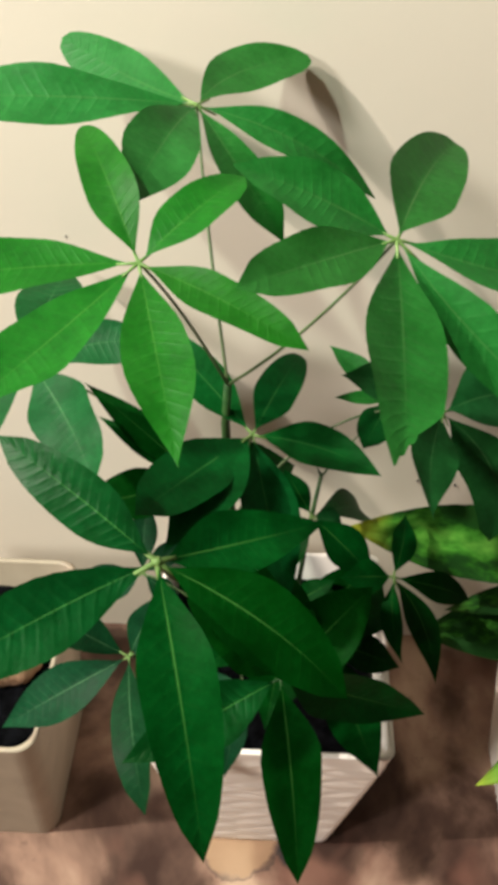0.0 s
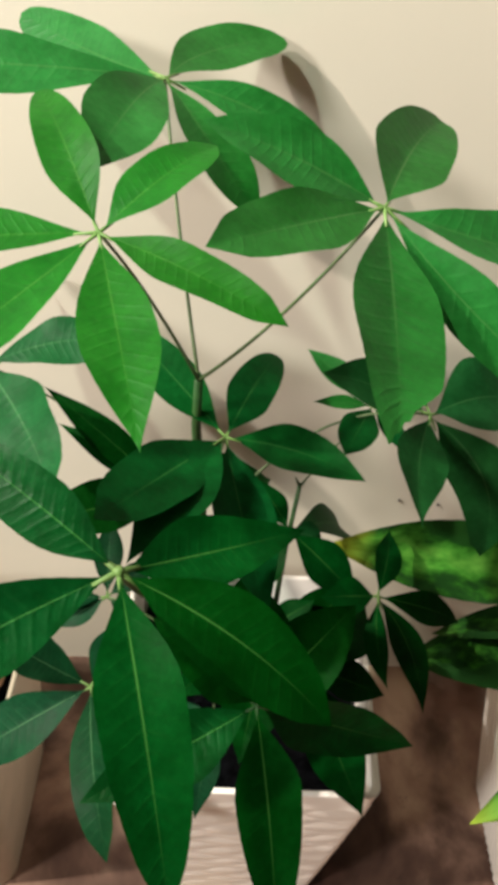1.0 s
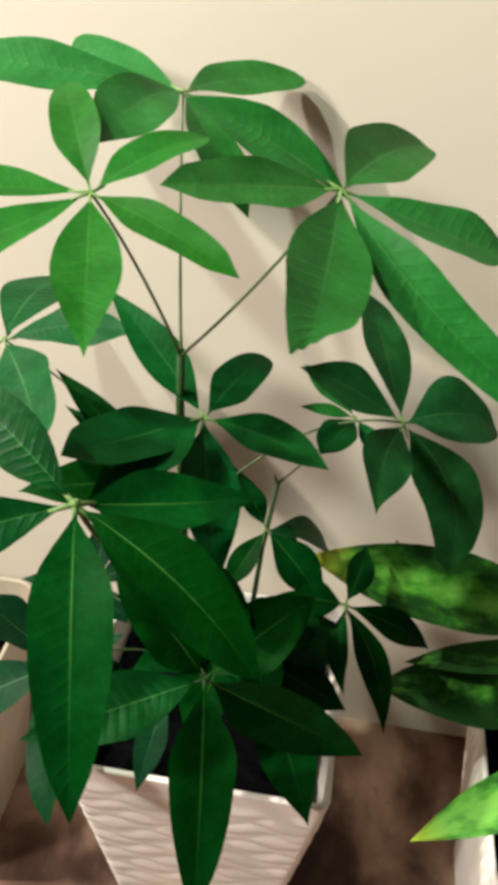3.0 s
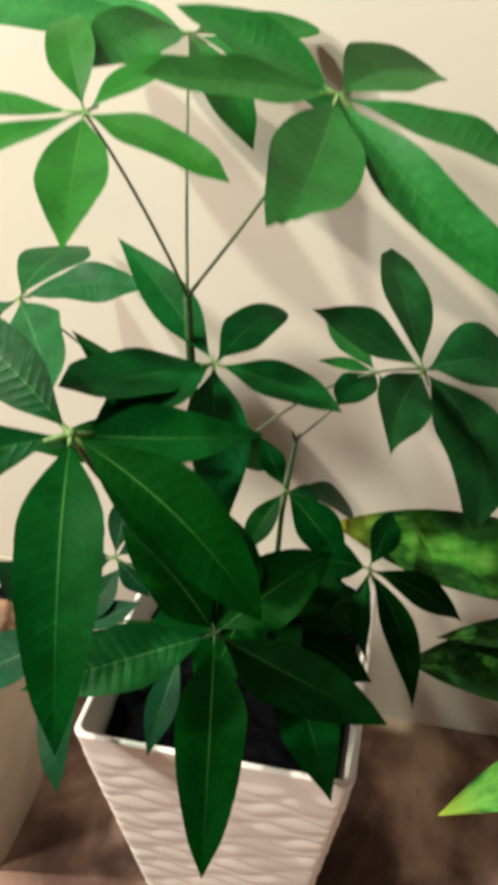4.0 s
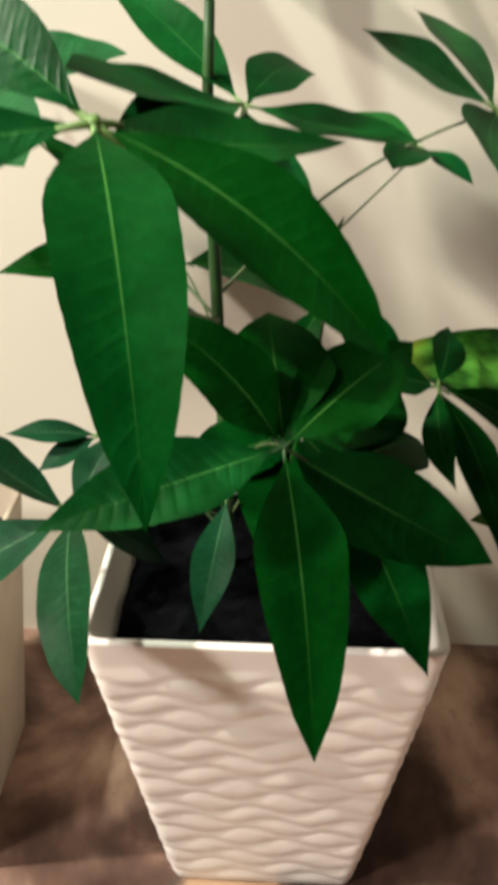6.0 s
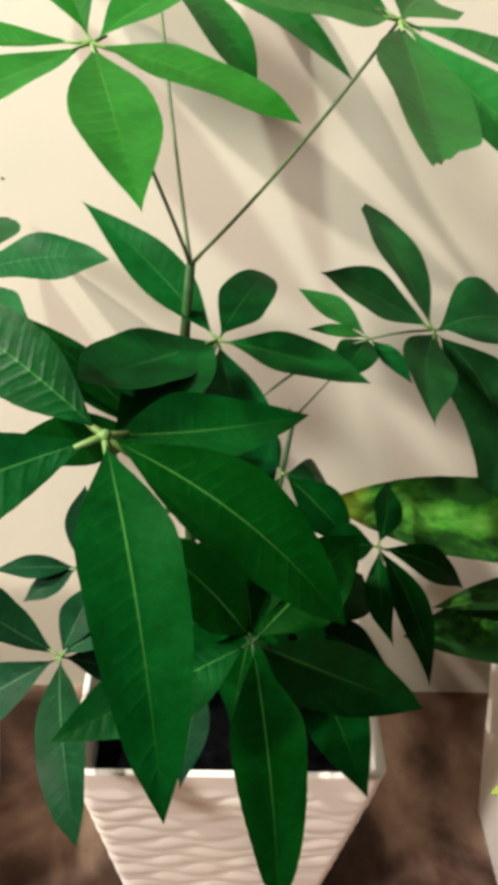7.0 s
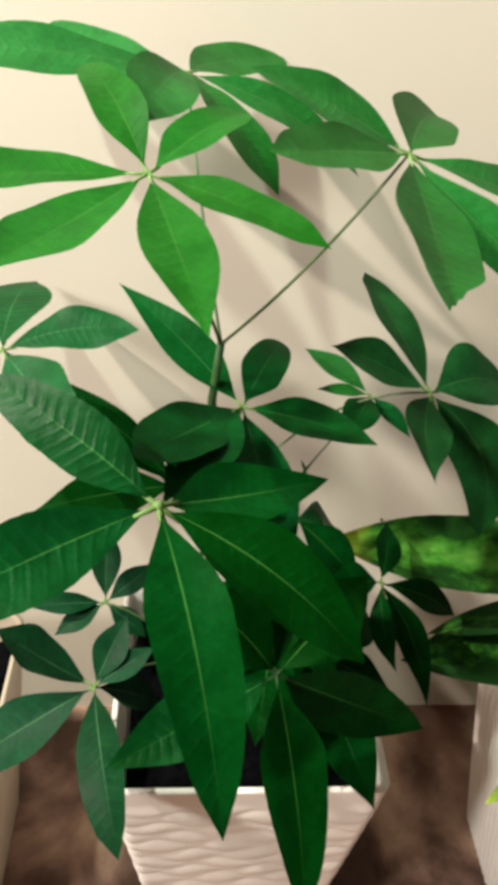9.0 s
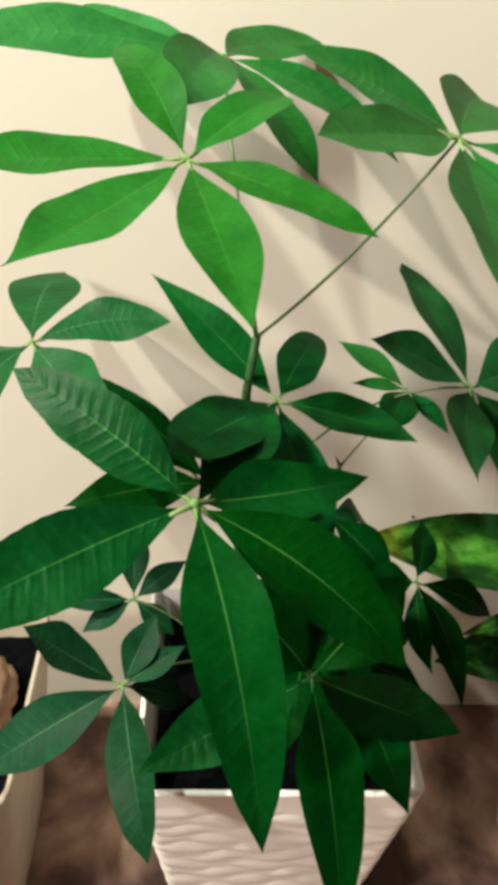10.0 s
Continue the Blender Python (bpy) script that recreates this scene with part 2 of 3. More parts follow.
def leaf_bm(base, tip, facing, width, sag=0.1, tear=0.0, peak=0.47, point=1.25, wave=0.010, seed=0, ruffle=0.6, fold=0.10, bow=0.0, pleat=0.0, veins=17, blunt=False):
    """A leaflet: an obovate pointed blade, two skins thick, folded a little along the sunken midrib, arched between base and tip,
    bowed sideways, with pleats between the side veins and a faintly scalloped margin."""
    rnd = random.Random(seed)
    base, tip, n = Vector(base), Vector(tip), Vector(facing).normalized()
    d = tip - base
    length = d.length
    d = d / length
    n = (n - d * n.dot(d)).normalized()
    side = d.cross(n)
    bm = bmesh.new()
    uvl = bm.loops.layers.uv.new("UVMap")
    NU, NV = (110, 12) if pleat else (48, 12)
    ph, ph2, ph3 = (rnd.uniform(0, 6.28) for _ in range(3))
    coords = {}
    layers = []
    for skin in (1, -1):
        grid = []
        for i in range(NU + 1):
            s = i / NU
            stalk = 0.03
            if s < stalk:
                w = 0.012
            else:
                q = (s - stalk) / (1 - stalk)
                if q < peak:
                    w = math.sin(math.pi / 2 * q / peak) ** 1.15
                else:
                    w = max(0.0, math.cos(math.pi / 2 * (q - peak) / ((1 - peak) * (1.22 if tear else 1)))) ** point
                if not blunt and q > 0.86:
                    w *= ((1 - q) / 0.14) ** max(0.0, 1.0 - point)
                w += 0.012 * (1 - q)
            bend = 4 * s * (1 - s)
            row = []
            for j in range(NV + 1):
                v = 2 * j / NV - 1
                a = abs(v)
                phase = math.tau * veins * (s - 0.065 * a + (0.5 / veins if v > 0 else 0) + 0.010 * math.sin(7 * s + ph3) + 0.006 * math.sin(19 * s + ph2 + v))
                edge = 1 + ruffle * (0.020 * math.sin(9 * s + ph + 2 * v) + 0.010 * math.sin(23 * s + ph2 + 3 * v)) + 0.007 * math.sin(phase)
                lat = v * w * width / 2 * edge + bend * bow * length
                up = bend * sag * length + a ** 1.3 * w * width * fold + ruffle * wave * width * 4 * a ** 2 * w * math.sin(13 * s + ph2 + (1.9 if v > 0 else 0))
                up += abs(pleat) * (1.0 if v * pleat > 0 else 0.12) * (0.55 + 0.45 * math.sin(6 * s + ph + 2.5 * v)) * (1.15 - 0.6 * s) * w * width * math.sin(phase) * math.sin(math.pi * min(1, a * 1.08)) ** 0.6
                cut = tear * max(0, s - 0.8) * 5 * (0.65 * v - 0.2 + 0.07 * math.sin(9 * v)) if tear else 0
                p = base + d * ((s + cut) * length) + side * lat + n * (up + skin * 0.0003 * (1 - v * v))
                row.append(bm.verts.new(p))
                coords[row[-1]] = (j / NV, s)
            grid.append(row)
        layers.append(grid)
    for g in layers:
        for i in range(NU):
            for j in range(NV):
                f = bm.faces.new((g[i][j], g[i + 1][j], g[i + 1][j + 1], g[i][j + 1]))
                for lp in f.loops:
                    lp[uvl].uv = coords[lp.vert]
    return bm


# ---- the room ----
FLOOR_Z = 0.03
box("floor", (-3.4, -5.0, -0.02), (3.4, 0.272, FLOOR_Z), FLOOR, label="polished pinkish marble floor with brown clouds deepened as shade", category="floor")
box("wall_north", (-3.4, 0.272, -0.05), (3.4, 0.372, 3.2), WALL, label="cream painted wall behind the planters", category="wall")
# added shell out of view, closing the room with little bounced light
box("wall_south", (-3.4, -5.1, -0.05), (3.4, -5.0, 3.2), WALL_FAR, label="unseen dark tan wall closing the room, dimmed to cut bounce", category="wall")
box("wall_west", (-3.5, -5.1, -0.05), (-3.4, 0.372, 3.2), WALL_FAR, label="unseen dark tan side wall, dimmed to cut bounce", category="wall")
box("wall_east", (3.4, -5.1, -0.05), (3.5, 0.372, 3.2), WALL_FAR, label="unseen dark tan side wall, dimmed to cut bounce", category="wall")
box("ceiling", (-3.5, -5.1, 3.2), (3.5, 0.372, 3.3), WALL_FAR, label="unseen dark tan ceiling, dimmed to cut bounce", category="ceiling")


# ---- planters ----
def planter_shell(top, low, height, thick, relief, rim, corner=0.012, cols=44, rows=150):
    """Square tapered pot: outer skin with a relief on its four sides, a plain rim band, an open mouth and an inner skin."""
    bm = bmesh.new()
    NZ, NA = rows, cols

    def ring(half, z, bulge):
        out = []
        c = min(corner, half * 0.3)
        for s in range(4):
            turn = s * math.pi / 2
            cs, sn = math.cos(turn), math.sin(turn)
            flat = []
            for k in range(NA):
                x = -(half - c) + 2 * (half - c) * k / (NA - 1)
                push = bulge(x, z, s) if bulge else 0
                flat.append((x, -half - push))
            for k in range(1, 6):
                a = k / 6 * math.pi / 2
                push = (1 - k / 6) * bulge(half - c, z, s) + k / 6 * bulge(c - half, z, (s + 1) % 4) if bulge else 0
                flat.append((half - c + (c + push) * math.sin(a), -half + c - (c + push) * math.cos(a)))
            for x, y in flat:
                out.append(bm.verts.new((x * cs - y * sn, x * sn + y * cs, z)))
        return out

    rings = []
    for i in range(NZ + 1):
        z = height * i / NZ
        half = low + (top - low) * i / NZ
        fade = max(0.0, min(1.0, (height - rim - z) / 0.018, z / 0.012))
        rings.append(ring(half, z, (lambda x, h, side, f=fade: f * relief(x, h, side)) if relief and fade > 0 else None))
    rings.append(ring(top - 0.002, height + 0.0015, None))
    rings.append(ring(top - thick + 0.001, height + 0.0015, None))
    rings.append(ring(top - thick, height - 0.002, None))
    rings.append(ring(top - thick - 0.012, height - 0.09, None))
    rings.append(ring(low - thick, height - 0.13, None))
    count = len(rings[0])
    for a, b in zip(rings, rings[1:]):
        for k in range(count):
            bm.faces.new((a[k], a[(k + 1) % count], b[(k + 1) % count], b[k]))
    bm.faces.new(rings[0])
    bm.faces.new(rings[-1])
    return bm


def wavy(x, z, s):
    """Rows of flat lens-shaped ripples, each row's wave running against the next."""
    pitch = 0.021
    r = z / pitch

    def bound(k):
        return k + 0.30 * (-1) ** k * math.sin(x * 82 + 0.9 * math.sin(k * 2.4 + s)) + 0.08 * math.sin(x * 31 + k * 1.7)

    k = math.floor(r)
    while bound(k) > r:
        k -= 1
    while bound(k + 1) <= r:
        k += 1
    gap = max(bound(k + 1) - bound(k), 0.05)
    t = (r - bound(k)) / gap
    return 0.0017 * min(gap, 1.4) * math.sin(math.pi * t ** 0.75) ** 0.8


def ribbed(x, z, s):
    """Fine upright ribs that draw together towards the foot."""
    u = x * 0.138 / (0.0985 + 0.12 * z)
    return 0.0062 * abs(math.sin(u * 185 + 0.4 * math.sin(z * 9))) ** 0.7


def soil_bm(half, z):
    bm = bmesh.new()
    N = 40
    g = [[None] * (N + 1) for _ in range(N + 1)]
    for i in range(N + 1):
        for j in range(N + 1):
            x, y = (2 * i / N - 1) * half, (2 * j / N - 1) * half
            h = noise.fractal(Vector((x * 45, y * 45, z * 20)), 0.8, 2.0, 4) * 0.006 + noise.noise(Vector((x * 130, y * 130, 3))) * 0.003
            g[i][j] = bm.verts.new((x, y, z + h))
    for i in range(N):
        for j in range(N):
            bm.faces.new((g[i][j], g[i + 1][j], g[i + 1][j + 1], g[i][j + 1]))
    return bm


def planter(x, y, label, relief, rim, mat, top=0.147, low=0.0985, height=0.41, corner=0.012, cols=44, rows=150):
    pot = thing("planter", x, y, FLOOR_Z, label, "planter", "planters along the wall")
    part("pot", planter_shell(top, low, height, 0.0065, relief, rim, corner, cols, rows), mat, pot)
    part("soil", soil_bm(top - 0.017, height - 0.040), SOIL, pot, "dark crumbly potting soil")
    return pot


planter(0.006, 0.003, "cream square tapered planter with rippled relief sides", wavy, 0.026, PLASTIC, 0.144, 0.093, 0.38)
planter(-0.409, 0.014, "smooth putty-cream square tapered planter with rounded corners", None, 0.03, PLASTIC_GREY, 0.142, 0.110, 0.33, 0.025)
planter(0.460, -0.028, "cream square planter with fine upright ribs", ribbed, 0.012, PLASTIC, 0.138, 0.0985, 0.33, corner=0.02, cols=260, rows=40)


# ---- the money tree ----
tree = thing("money_tree", 0, 0, 0.365, "green money tree with palmate glossy leaves growing from planter soil", "potted plant")
ORIGIN = Vector((0, 0, 0.365))


def local(points):
    return [Vector(p) - ORIGIN for p in points]


def stem(points, r0, r1, label=""):
    k = len(points) - 1
    return part("stem", tube(local(points), [r0 + (r1 - r0) * i / k for i in range(k + 1)], 10), STEM, tree, label)


SEED = [0]


def palm(hub, node, bend, leaves, mat, facing=(0, -0.45, 0.9), r=0.0014, hub_mat=None):
    """One palmate leaf: a petiole from node to hub and leaflets (tip, width by length, sag, options) spread from the hub."""
    pts = arc(node, hub, bend, 12)
    stalk = part("petiole", tube(local(pts), [r * 1.05 - r * 0.25 * i / 12 for i in range(13)], 8), PETIOLE, tree)
    bm = bmesh.new()
    bmesh.ops.create_icosphere(bm, subdivisions=2, radius=0.0019 * (r / 0.0014) ** 1.3)
    for v in bm.verts:
        v.co = v.co * (1 + 0.2 * noise.noise(v.co * 400)) + Vector(hub) - ORIGIN
    part("leaf_hub", bm, hub_mat or STALK, stalk)
    for tip, ratio, sag, *rest in leaves:
        opts = dict(rest[0]) if rest else {}
        SEED[0] += 1
        face = opts.pop("facing", facing)
        m = opts.pop("mat", mat)
        if m in (LEAF_QUILT, LEAF_WAVY):
            opts.setdefault("pleat", -0.010 if m == LEAF_QUILT else 0.006)
        d = Vector(tip) - Vector(hub)
        start = Vector(hub) + d.normalized() * 0.003
        base = start + d * 0.085
        part("leaflet", leaf_bm(start - ORIGIN, Vector(tip) - ORIGIN, face, ratio * d.length, sag, seed=SEED[0], **opts), m, stalk)
        part("leaf_stalk", tube(local([hub, start, base]), [r, r * 0.92, r * 0.6], 7), hub_mat or STALK, stalk)
    return stalk


TOP = (-0.036, -0.020, 0.846)
stem([(-0.03, 0.01, 0.36), (-0.034, 0.012, 0.5), (-0.038, 0.006, 0.65), (-0.041, 0.002, 0.78), TOP], 0.0062, 0.0034, "slender upright green main stem")
stem([(0.035, 0.03, 0.36), (0.038, 0.03, 0.5), (0.044, 0.022, 0.6), (0.054, 0.029, 0.687)], 0.0036, 0.0022, "thin green side stem ending in a bare tip")

BLUNT = {"point": 0.62, "peak": 0.54}

palm((-0.068, 0.124, 1.027), TOP, (-0.003, 0.006, 0.005), [
    ((-0.288, 0.089, 1.044), 0.266, 0.042, {"point": 1.13, "peak": 0.61, "ruffle": 0.8, "fold": 0.04, "facing": (0.14, -0.45, 0.88), "bow": -0.017}),
    ((-0.201, 0.232, 1.042), 0.279, -0.055, {"point": 0.45, "peak": 0.6, "fold": 0.0, "ruffle": 0.4, "facing": (-0.31, -0.5, 0.81), "bow": -0.008, "blunt": True}),
    ((0.025, 0.259, 1.02), 0.33, -0.057, {"point": 0.45, "peak": 0.62, "fold": 0.05, "ruffle": 0.6, "facing": (0.3, -0.24, 0.9), "bow": -0.121, "mat": LEAF_PALE, "blunt": True}),
    ((-0.103, -0.034, 1.02), 0.341, 0.08, {"point": 1.0, "peak": 0.62, "facing": (0.47, -0.15, 0.87), "bow": 0.019, "mat": LEAF_PALE, "blunt": True}),
    ((0.008, 0.032, 0.954), 0.299, 0.117, {"peak": 0.62, "point": 0.79, "facing": (0.34, -0.4, 0.85), "bow": 0.074}),
    ((0.088, 0.121, 0.947), 0.229, 0.087, {"peak": 0.42, "point": 0.84, "facing": (0.38, -0.51, 0.77), "bow": -0.016}),
], LEAF_TOP)
palm((-0.091, -0.074, 0.999), TOP, (-0.003, 0.003, 0.011), [
    ((-0.146, 0.043, 1.043), 0.264, 0.121, {"point": 0.6, "peak": 0.34, "facing": (-0.11, -0.4, 0.91), "bow": 0.015, "blunt": True}),
    ((-0.022, 0.012, 1.021), 0.367, 0.095, {"peak": 0.39, "point": 0.45, "facing": (-0.03, -0.23, 0.97), "bow": 0.042}),
    ((-0.233, -0.107, 1.003), 0.376, -0.027, {"point": 0.81, "peak": 0.62, "facing": (0.07, -0.17, 0.98), "bow": 0.054}),
    ((-0.18, -0.218, 0.983), 0.309, -0.022, {"peak": 0.58, "point": 1.5, "facing": (0.04, -0.13, 0.99), "bow": 0.007}),
    ((-0.05, -0.225, 0.954), 0.281, 0.011, {"peak": 0.5, "point": 1.26, "facing": (0.06, -0.27, 0.96)}),
    ((0.027, -0.134, 0.974), 0.243, 0.023, {"peak": 0.39, "point": 0.51, "facing": (0.02, -0.36, 0.93), "bow": -0.015}),
], LEAF_YOUNG)
palm((0.084, -0.066, 1.017), TOP, (0.0, -0.010, -0.003), [
    ((0.148, 0.111, 1.004), 0.304, 0.031, {"point": 0.45, "peak": 0.34, "ruffle": 0.3, "fold": 0.12, "facing": (0.45, -0.1, 0.89), "bow": -0.036, "mat": LEAF_PALE, "blunt": True}),
    ((-0.026, -0.062, 1.066), 0.423, 0.013, {"point": 0.72, "peak": 0.4, "facing": (0.36, -0.37, 0.85), "bow": 0.027}),
    ((-0.019, -0.163, 1.04), 0.3, 0.002, {"point": 0.5, "peak": 0.43, "facing": (0.34, -0.31, 0.87), "bow": 0.005, "mat": LEAF_PALE}),
    ((0.08, -0.239, 0.984), 0.321, -0.014, {"tear": 0.12, "point": 0.89, "peak": 0.52, "facing": (0.37, -0.18, 0.91), "bow": -0.016, "blunt": True}),
    ((0.219, -0.041, 0.971), 0.402, 0.044, {"peak": 0.62, "point": 1.5, "facing": (0.35, -0.21, 0.91), "bow": 0.1}),
    ((0.248, -0.176, 0.913), 0.181, 0.037, {"peak": 0.38, "point": 0.45, "facing": (0.07, -0.63, 0.77), "bow": 0.067}),
], LEAF_TOP)
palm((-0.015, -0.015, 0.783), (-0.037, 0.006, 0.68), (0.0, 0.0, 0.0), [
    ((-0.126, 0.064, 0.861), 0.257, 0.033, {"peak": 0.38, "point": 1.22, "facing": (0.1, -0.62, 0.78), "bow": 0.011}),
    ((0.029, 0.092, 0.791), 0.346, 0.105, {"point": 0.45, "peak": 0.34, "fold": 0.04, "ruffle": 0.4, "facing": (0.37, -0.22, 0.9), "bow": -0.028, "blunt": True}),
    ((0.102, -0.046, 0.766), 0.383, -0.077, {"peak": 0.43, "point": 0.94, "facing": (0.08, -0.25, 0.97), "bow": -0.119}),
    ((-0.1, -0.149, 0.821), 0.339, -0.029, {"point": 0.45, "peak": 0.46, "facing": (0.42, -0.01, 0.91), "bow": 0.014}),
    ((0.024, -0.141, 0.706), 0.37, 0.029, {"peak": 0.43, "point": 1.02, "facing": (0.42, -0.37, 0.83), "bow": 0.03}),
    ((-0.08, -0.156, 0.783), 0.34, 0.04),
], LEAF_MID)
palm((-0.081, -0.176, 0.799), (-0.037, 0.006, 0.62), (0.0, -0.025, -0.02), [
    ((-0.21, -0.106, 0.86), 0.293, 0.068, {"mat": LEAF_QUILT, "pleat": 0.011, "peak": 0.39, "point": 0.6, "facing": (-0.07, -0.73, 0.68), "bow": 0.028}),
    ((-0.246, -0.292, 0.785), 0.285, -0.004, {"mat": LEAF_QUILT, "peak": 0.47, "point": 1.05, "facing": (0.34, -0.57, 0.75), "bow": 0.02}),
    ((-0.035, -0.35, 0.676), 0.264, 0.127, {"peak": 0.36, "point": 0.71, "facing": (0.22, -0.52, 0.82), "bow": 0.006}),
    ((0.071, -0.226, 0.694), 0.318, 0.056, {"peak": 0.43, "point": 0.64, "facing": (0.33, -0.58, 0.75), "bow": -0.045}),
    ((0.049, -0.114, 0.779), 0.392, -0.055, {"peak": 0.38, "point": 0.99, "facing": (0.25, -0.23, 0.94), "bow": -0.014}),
], LEAF_MATURE_SHADED, r=0.0027)
palm((-0.237, 0.069, 0.788), (-0.037, 0.006, 0.62), (0.0, 0.045, -0.012), [
    ((-0.235, 0.258, 0.776), 0.369, 0.058, {"point": 1.5, "peak": 0.55, "ruffle": 0.5, "fold": 0.03, "facing": (0.06, 0.06, 1.0), "bow": -0.034, "blunt": True}),
    ((-0.11, 0.088, 0.803), 0.365, -0.014, {"point": 0.71, "peak": 0.55, "ruffle": 1.5, "fold": 0.05, "facing": (-0.02, -0.51, 0.86), "bow": -0.1}),
    ((-0.157, -0.056, 0.75), 0.418, -0.019, {"point": 0.45, "ruffle": 1.2, "peak": 0.37, "facing": (-0.31, -0.45, 0.84), "bow": -0.031}),
    # leftward leaflets out of view, lengthened and drooped to shade the low wall
    ((-0.400, 0.045, 0.660), 0.42, 0.08),
    ((-0.350, -0.020, 0.690), 0.40, 0.08),
], LEAF_WAVY)
palm((0.165, 0.035, 0.773), (-0.036, 0.008, 0.64), (0.0, 0.05, 0.008), [
    ((0.121, 0.191, 0.827), 0.303, 0.039, {"peak": 0.47, "point": 0.54, "facing": (0.39, -0.2, 0.9), "bow": -0.03}),
    ((0.063, 0.02, 0.827), 0.406, -0.05, {"peak": 0.5, "point": 1.42, "facing": (0.47, -0.44, 0.77), "bow": 0.088}),
    ((0.257, 0.08, 0.755), 0.719, 0.111, {"point": 0.45, "peak": 0.43, "facing": (0.34, -0.33, 0.88), "bow": -0.048, "blunt": True}),
    ((0.146, -0.085, 0.754), 0.423, -0.018, {"peak": 0.41, "point": 1.5, "facing": (0.46, -0.21, 0.86), "bow": 0.055}),
    ((0.23, -0.006, 0.632), 0.35, 0.035, {"peak": 0.34, "point": 0.45, "facing": (-0.1, -0.97, 0.23), "bow": -0.169}),
], LEAF_SHADE)
palm((0.123, 0.092, 0.735), (0.054, 0.029, 0.685), (0, 0, 0), [
    ((0.061, 0.165, 0.749), 0.28, 0.05, {"mat": LEAF_TOP}),
    ((0.064, 0.081, 0.747), 0.25, 0.05, {"mat": LEAF_TOP}),
    ((0.092, 0.021, 0.734), 0.48, 0.05, BLUNT),
    ((0.156, 0.037, 0.719), 0.30, 0.05),
], LEAF_MID, r=0.0009)
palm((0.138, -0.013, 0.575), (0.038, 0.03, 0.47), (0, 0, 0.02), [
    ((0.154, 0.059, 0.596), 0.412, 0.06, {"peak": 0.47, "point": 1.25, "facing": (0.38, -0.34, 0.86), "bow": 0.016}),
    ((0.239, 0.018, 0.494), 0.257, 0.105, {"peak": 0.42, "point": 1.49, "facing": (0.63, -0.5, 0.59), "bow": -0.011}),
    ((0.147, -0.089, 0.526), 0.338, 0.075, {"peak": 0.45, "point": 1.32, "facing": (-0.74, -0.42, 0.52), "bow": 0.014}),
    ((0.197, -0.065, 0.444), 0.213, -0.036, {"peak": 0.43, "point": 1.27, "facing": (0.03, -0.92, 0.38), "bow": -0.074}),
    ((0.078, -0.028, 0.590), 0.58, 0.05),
], LEAF_MATURE_SHADED)
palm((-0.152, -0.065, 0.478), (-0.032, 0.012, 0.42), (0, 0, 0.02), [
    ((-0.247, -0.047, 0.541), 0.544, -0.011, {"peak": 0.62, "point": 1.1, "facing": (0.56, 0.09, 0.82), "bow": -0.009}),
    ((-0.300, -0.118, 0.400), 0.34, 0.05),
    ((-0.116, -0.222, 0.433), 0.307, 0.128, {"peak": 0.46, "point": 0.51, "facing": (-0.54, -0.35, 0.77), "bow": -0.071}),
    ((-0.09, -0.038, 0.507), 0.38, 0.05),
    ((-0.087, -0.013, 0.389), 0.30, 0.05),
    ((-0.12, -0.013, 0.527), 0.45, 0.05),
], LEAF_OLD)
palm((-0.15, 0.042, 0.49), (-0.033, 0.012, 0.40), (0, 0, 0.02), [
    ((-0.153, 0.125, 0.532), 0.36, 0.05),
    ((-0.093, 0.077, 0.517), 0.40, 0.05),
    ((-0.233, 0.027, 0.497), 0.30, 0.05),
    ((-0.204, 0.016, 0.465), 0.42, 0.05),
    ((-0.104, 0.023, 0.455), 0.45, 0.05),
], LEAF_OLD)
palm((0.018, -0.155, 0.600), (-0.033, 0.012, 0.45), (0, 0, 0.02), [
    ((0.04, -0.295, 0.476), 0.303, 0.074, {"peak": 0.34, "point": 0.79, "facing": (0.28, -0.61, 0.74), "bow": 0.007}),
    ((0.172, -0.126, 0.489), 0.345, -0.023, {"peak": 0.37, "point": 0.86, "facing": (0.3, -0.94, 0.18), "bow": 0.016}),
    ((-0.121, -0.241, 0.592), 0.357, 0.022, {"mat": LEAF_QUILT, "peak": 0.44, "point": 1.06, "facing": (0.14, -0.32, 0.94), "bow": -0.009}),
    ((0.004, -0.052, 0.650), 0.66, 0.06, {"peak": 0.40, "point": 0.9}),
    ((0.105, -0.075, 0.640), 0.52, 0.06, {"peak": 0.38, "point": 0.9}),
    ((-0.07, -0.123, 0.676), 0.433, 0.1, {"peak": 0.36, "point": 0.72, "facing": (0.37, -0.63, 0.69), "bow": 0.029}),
], LEAF_MATURE_SHADED, hub_mat=STEM)
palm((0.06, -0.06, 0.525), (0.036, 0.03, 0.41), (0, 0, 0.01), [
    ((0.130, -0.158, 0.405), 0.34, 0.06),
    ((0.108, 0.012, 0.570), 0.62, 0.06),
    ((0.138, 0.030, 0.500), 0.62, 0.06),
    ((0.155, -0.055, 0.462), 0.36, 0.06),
], LEAF_MATURE_SHADED, hub_mat=STALK_DARK)
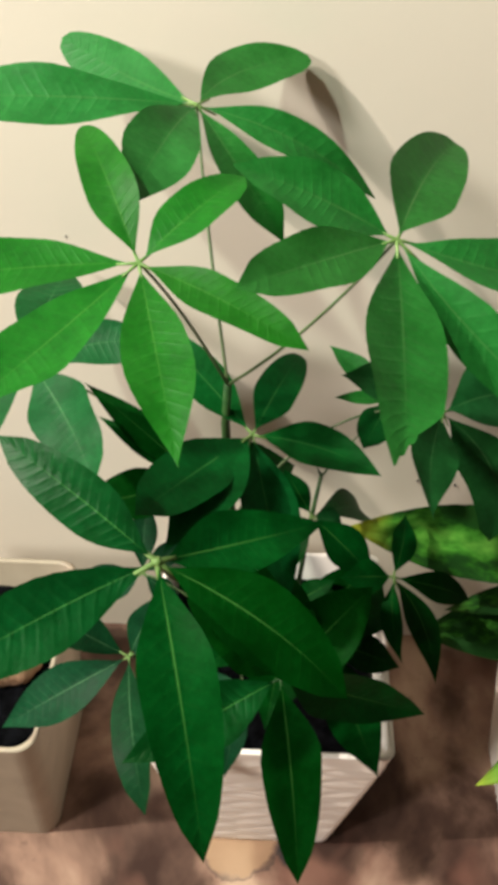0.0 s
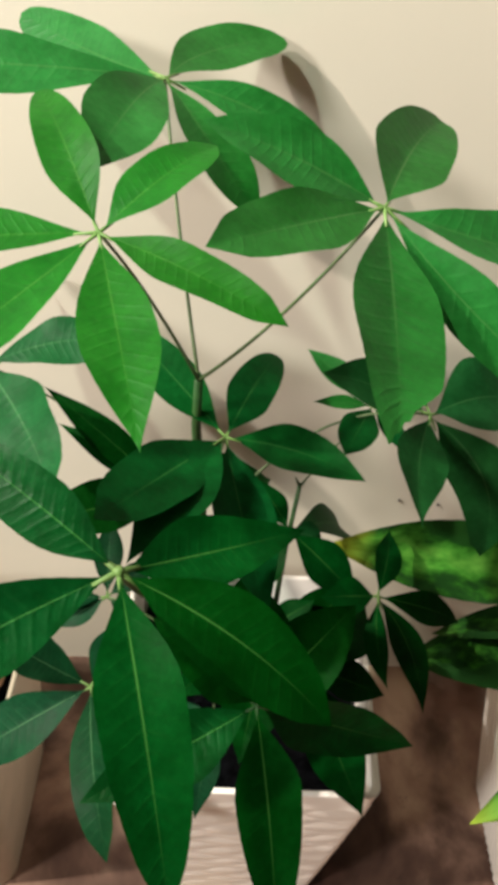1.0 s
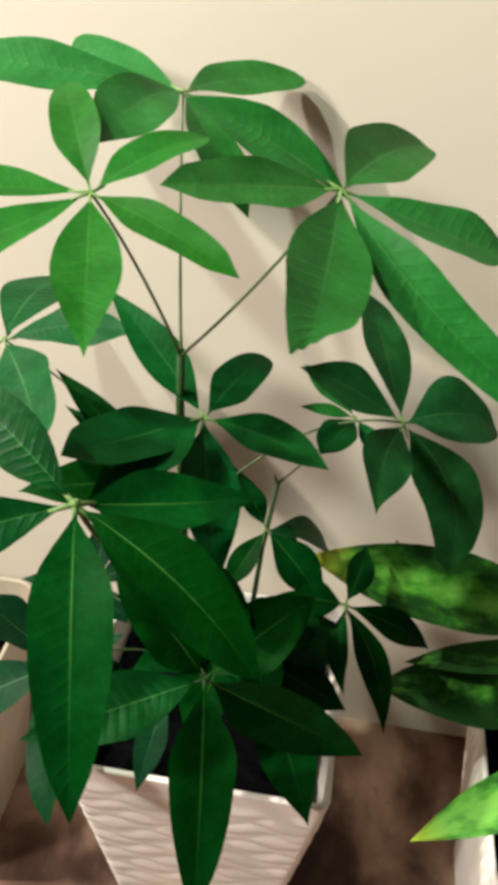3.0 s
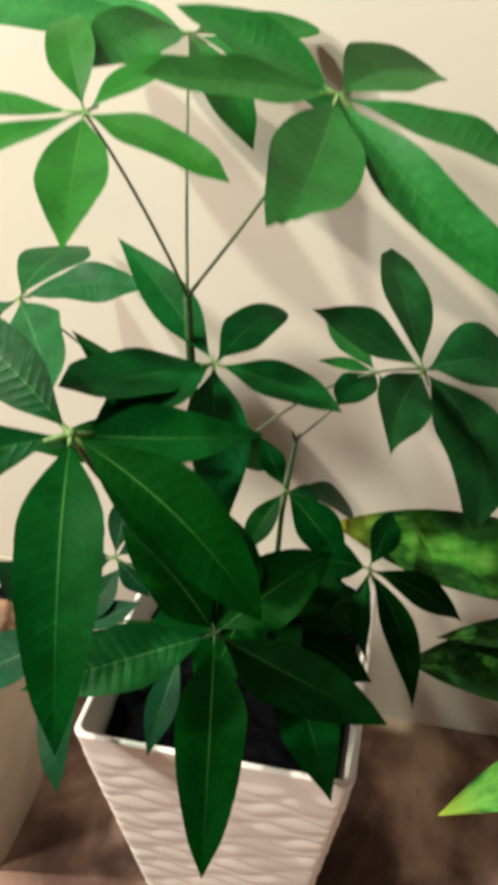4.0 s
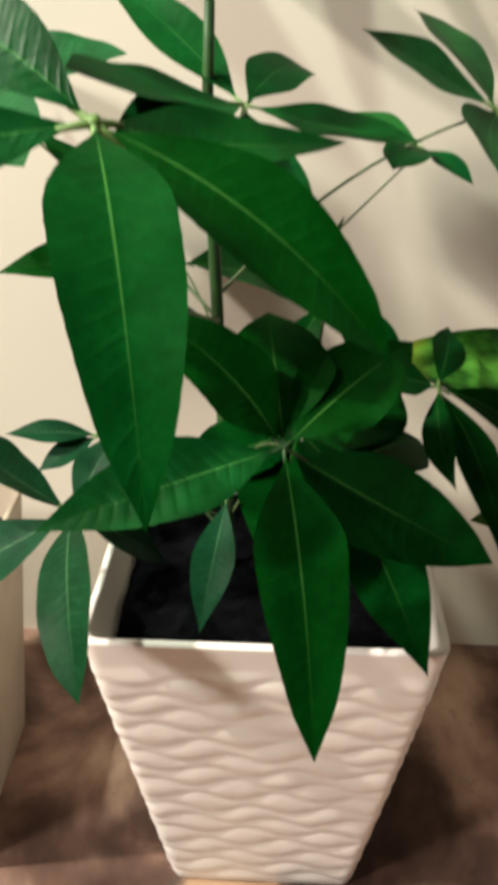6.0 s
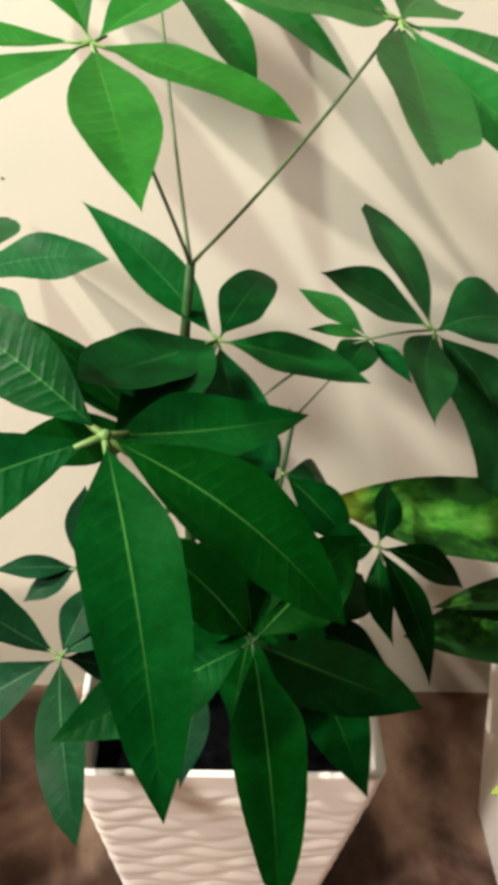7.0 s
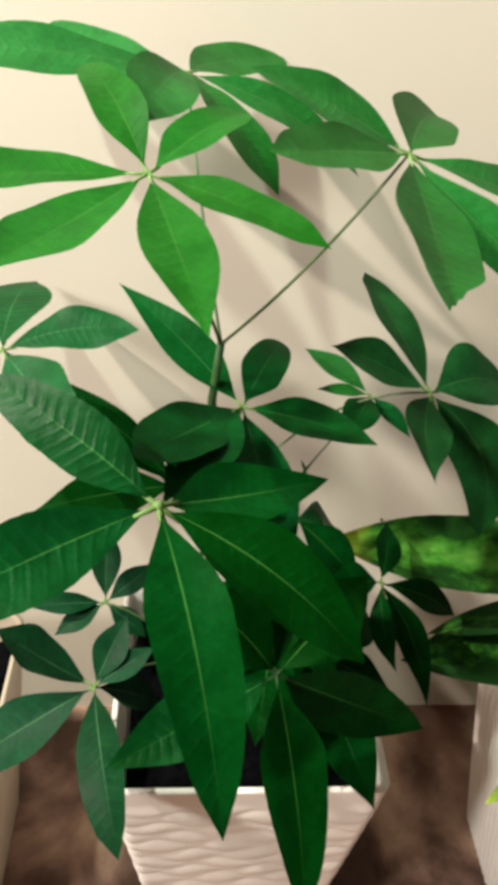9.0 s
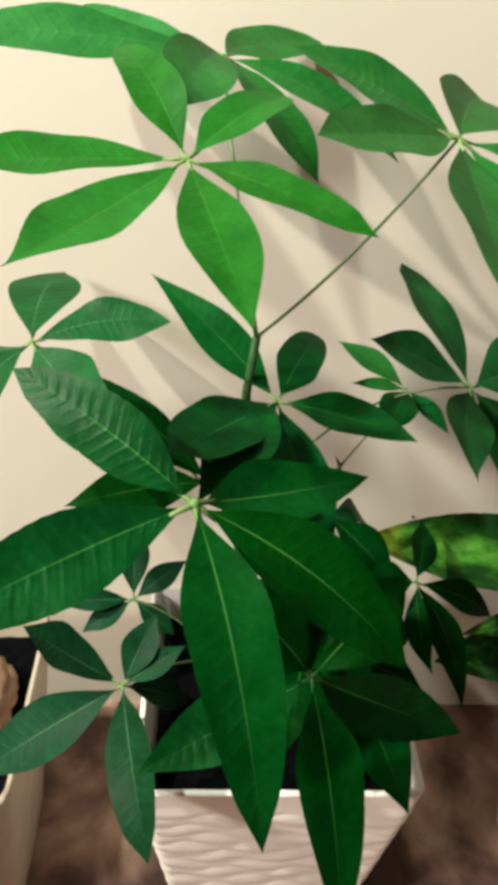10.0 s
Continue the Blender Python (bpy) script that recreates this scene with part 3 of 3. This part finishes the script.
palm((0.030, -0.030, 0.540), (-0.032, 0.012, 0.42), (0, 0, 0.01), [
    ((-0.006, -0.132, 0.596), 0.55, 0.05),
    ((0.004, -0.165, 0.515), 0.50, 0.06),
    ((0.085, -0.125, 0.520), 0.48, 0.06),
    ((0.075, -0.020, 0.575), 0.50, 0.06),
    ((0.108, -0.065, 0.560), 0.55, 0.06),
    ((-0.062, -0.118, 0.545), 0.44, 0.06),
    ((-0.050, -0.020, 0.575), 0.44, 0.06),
], LEAF_MATURE_SHADED, hub_mat=STEM)
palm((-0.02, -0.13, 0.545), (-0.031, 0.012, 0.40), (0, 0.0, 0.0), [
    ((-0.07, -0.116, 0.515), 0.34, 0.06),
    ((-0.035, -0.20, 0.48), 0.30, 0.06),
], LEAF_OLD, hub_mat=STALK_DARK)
palm((0.047, 0.020, 0.632), (0.045, 0.022, 0.60), (0, 0, 0.0), [
    ((0.080, 0.028, 0.612), 0.70, 0.05, {"peak": 0.5, "point": 0.7, "blunt": True, "mat": LEAF_SHADE}),
    ((0.119, 0.152, 0.479), 0.22, 0.10, {"mat": LEAF_SHADE}),
    ((0.116, -0.010, 0.570), 0.46, 0.07),
    ((0.012, -0.020, 0.574), 0.36, 0.05),
    ((0.015, 0.050, 0.672), 0.42, 0.05),
], LEAF_MATURE_SHADED, r=0.0011)
palm((-0.070, 0.04, 0.655), (-0.036, 0.006, 0.60), (0, 0, 0.005), [
    ((-0.195, 0.092, 0.748), 0.20, 0.05),
    ((-0.184, 0.082, 0.710), 0.20, 0.05),
    ((-0.205, -0.01, 0.66), 0.38, 0.06),
    # hidden leaflet added to block the steeper lamp from the low wall
    ((0.030, 0.140, 0.585), 0.42, 0.06),
], LEAF_MATURE_SHADED, r=0.0009, hub_mat=STALK_DARK)
for root, end in ((TOP, (-0.042, -0.021, 0.861)), (TOP, (-0.024, -0.023, 0.859)), ((0.054, 0.029, 0.685), (0.059, 0.024, 0.698)), ((0.054, 0.029, 0.685), (0.049, 0.032, 0.695))):
    part("stipule", tube(local([root, (Vector(root) + Vector(end)) / 2, end]), [0.0020, 0.0013, 0.0002], 7), STEM, tree)


# ---- the variegated plant ----
def varieg_material(name, shift, tip=0.65):
    """Dark green margin with broken yellow-green patches streaming out from the midrib."""
    m, n, l, b = material(name, 0.48, 0, 0.12)
    uv = n.new("ShaderNodeUVMap")
    sep = n.new("ShaderNodeSeparateXYZ")
    l.new(uv.outputs[0], sep.inputs[0])
    across = calc(n, l, "ABSOLUTE", calc(n, l, "SUBTRACT", sep.outputs[0], 0.5))
    mp = n.new("ShaderNodeMapping")
    mp.inputs["Scale"].default_value = (2.2, 4.6, 1)
    l.new(uv.outputs[0], mp.inputs["Vector"])
    a = noise_node(n, l, 1.35, 5, mp.outputs[0], 0.6)
    f = calc(n, l, "SUBTRACT", calc(n, l, "ADD", a.outputs[0], shift), calc(n, l, "MULTIPLY", calc(n, l, "POWER", across, 2.0), 0.75))
    col = ramp(n, l, f, (0.44, (0.010, 0.055, 0.008)), (0.51, (0.025, 0.13, 0.012)), (0.59, (0.06, 0.24, 0.025)), (0.74, (0.14, 0.37, 0.055))).outputs["Color"]
    tipf = ramp(n, l, sep.outputs[1], (0.84, (0, 0, 0)), (0.98, (tip, tip, tip))).outputs["Color"]
    col = mix(n, l, "MIX", tipf, col, (0.35, 0.38, 0.025))
    l.new(col, b.inputs["Base Color"])
    fine = noise_node(n, l, 40, 4, mp.outputs[0])
    bump(n, l, b, fine.outputs[0], 0.3, 0.001)
    return m


VARIEG = varieg_material("variegated_leaf", 0.08, 0.9)
VARIEG_DARK = varieg_material("variegated_dark_leaf", -0.035, 0.05)
VARIEG_LIME = varieg_material("variegated_lime_leaf", 0.22)
dumb = thing("variegated_plant", 0.457, 0.0, 0.285, "broad yellow-and-green variegated leaves growing from ribbed planter", "potted plant")
D0 = Vector((0.457, 0.0, 0.285))
part("stem", tube([Vector(p) - D0 for p in ((0.457, 0.01, 0.28), (0.455, 0.04, 0.45), (0.45, 0.05, 0.56))], [0.013, 0.012, 0.009], 12), STEM, dumb)
for base, tip, width, sag, face, look_of in (
    ((0.42, 0.06, 0.520), (0.090, 0.062, 0.566), 0.088, 0.03, (0.0, -0.55, 0.83), VARIEG),
    ((0.44, 0.03, 0.44), (0.188, 0.018, 0.424), 0.085, 0.04, (0, -0.45, 0.9), VARIEG_DARK),
    ((0.44, 0.06, 0.47), (0.217, 0.032, 0.453), 0.045, 0.04, (0, -0.2, 0.95), VARIEG_DARK),
    ((0.43, -0.09, 0.50), (0.223, -0.185, 0.455), 0.052, 0.12, (0, -0.3, 0.9), VARIEG_LIME),
):
    SEED[0] += 1
    part("leaf_stalk", tube([Vector(p) - D0 for p in arc((0.452, 0.045, base[2] - 0.03), base, (0, 0, 0.005), 6)], [0.004] * 7, 8), STALK, dumb)
    part("leaf", leaf_bm(Vector(base) - D0, Vector(tip) - D0, face, width, sag, peak=0.5, point=0.9, seed=SEED[0]), look_of, dumb)

# ---- nails in the wall ----
IRON = plain("dark_iron", (0.02, 0.016, 0.014), (0.05, 0.04, 0.035), 0.6, 200, 0.2)
for x, z in ((0.211, 0.428), (0.265, 0.421), (-0.241, 0.812)):
    bm = tube([(0, 0.003, 0), (0, -0.0012, 0), (0, -0.0013, 0), (0, -0.0024, 0), (0, -0.0030, 0)], [0.0009, 0.0009, 0.0020, 0.0020, 0.0011], 12)
    nail = new("nail", mesh_of(bm, IRON, "nail"))
    nail.location = (x, 0.272, z)
    nail.scale = (0.6, 0.4, 0.6) if x < 0 else (1, 1, 1)
    tagged(nail, "small dark iron nail driven into cream painted plaster", "nail", "nails in the wall")

# ---- a husk chunk in the smooth planter ----
bm = bmesh.new()
bmesh.ops.create_icosphere(bm, subdivisions=4, radius=0.05)
for v in bm.verts:
    k = 1 + 0.18 * noise.fractal(v.co * 34, 0.8, 2.0, 4)
    v.co = Vector((v.co.x * 0.95, v.co.y * 1.15, v.co.z * 0.62)) * k
husk = new("husk_chunk", mesh_of(bm, BARK, "husk_chunk"))
husk.location = (-0.335, 0.03, 0.338)
tagged(husk, "tan rough coconut husk chunk lying on planter soil", "husk")
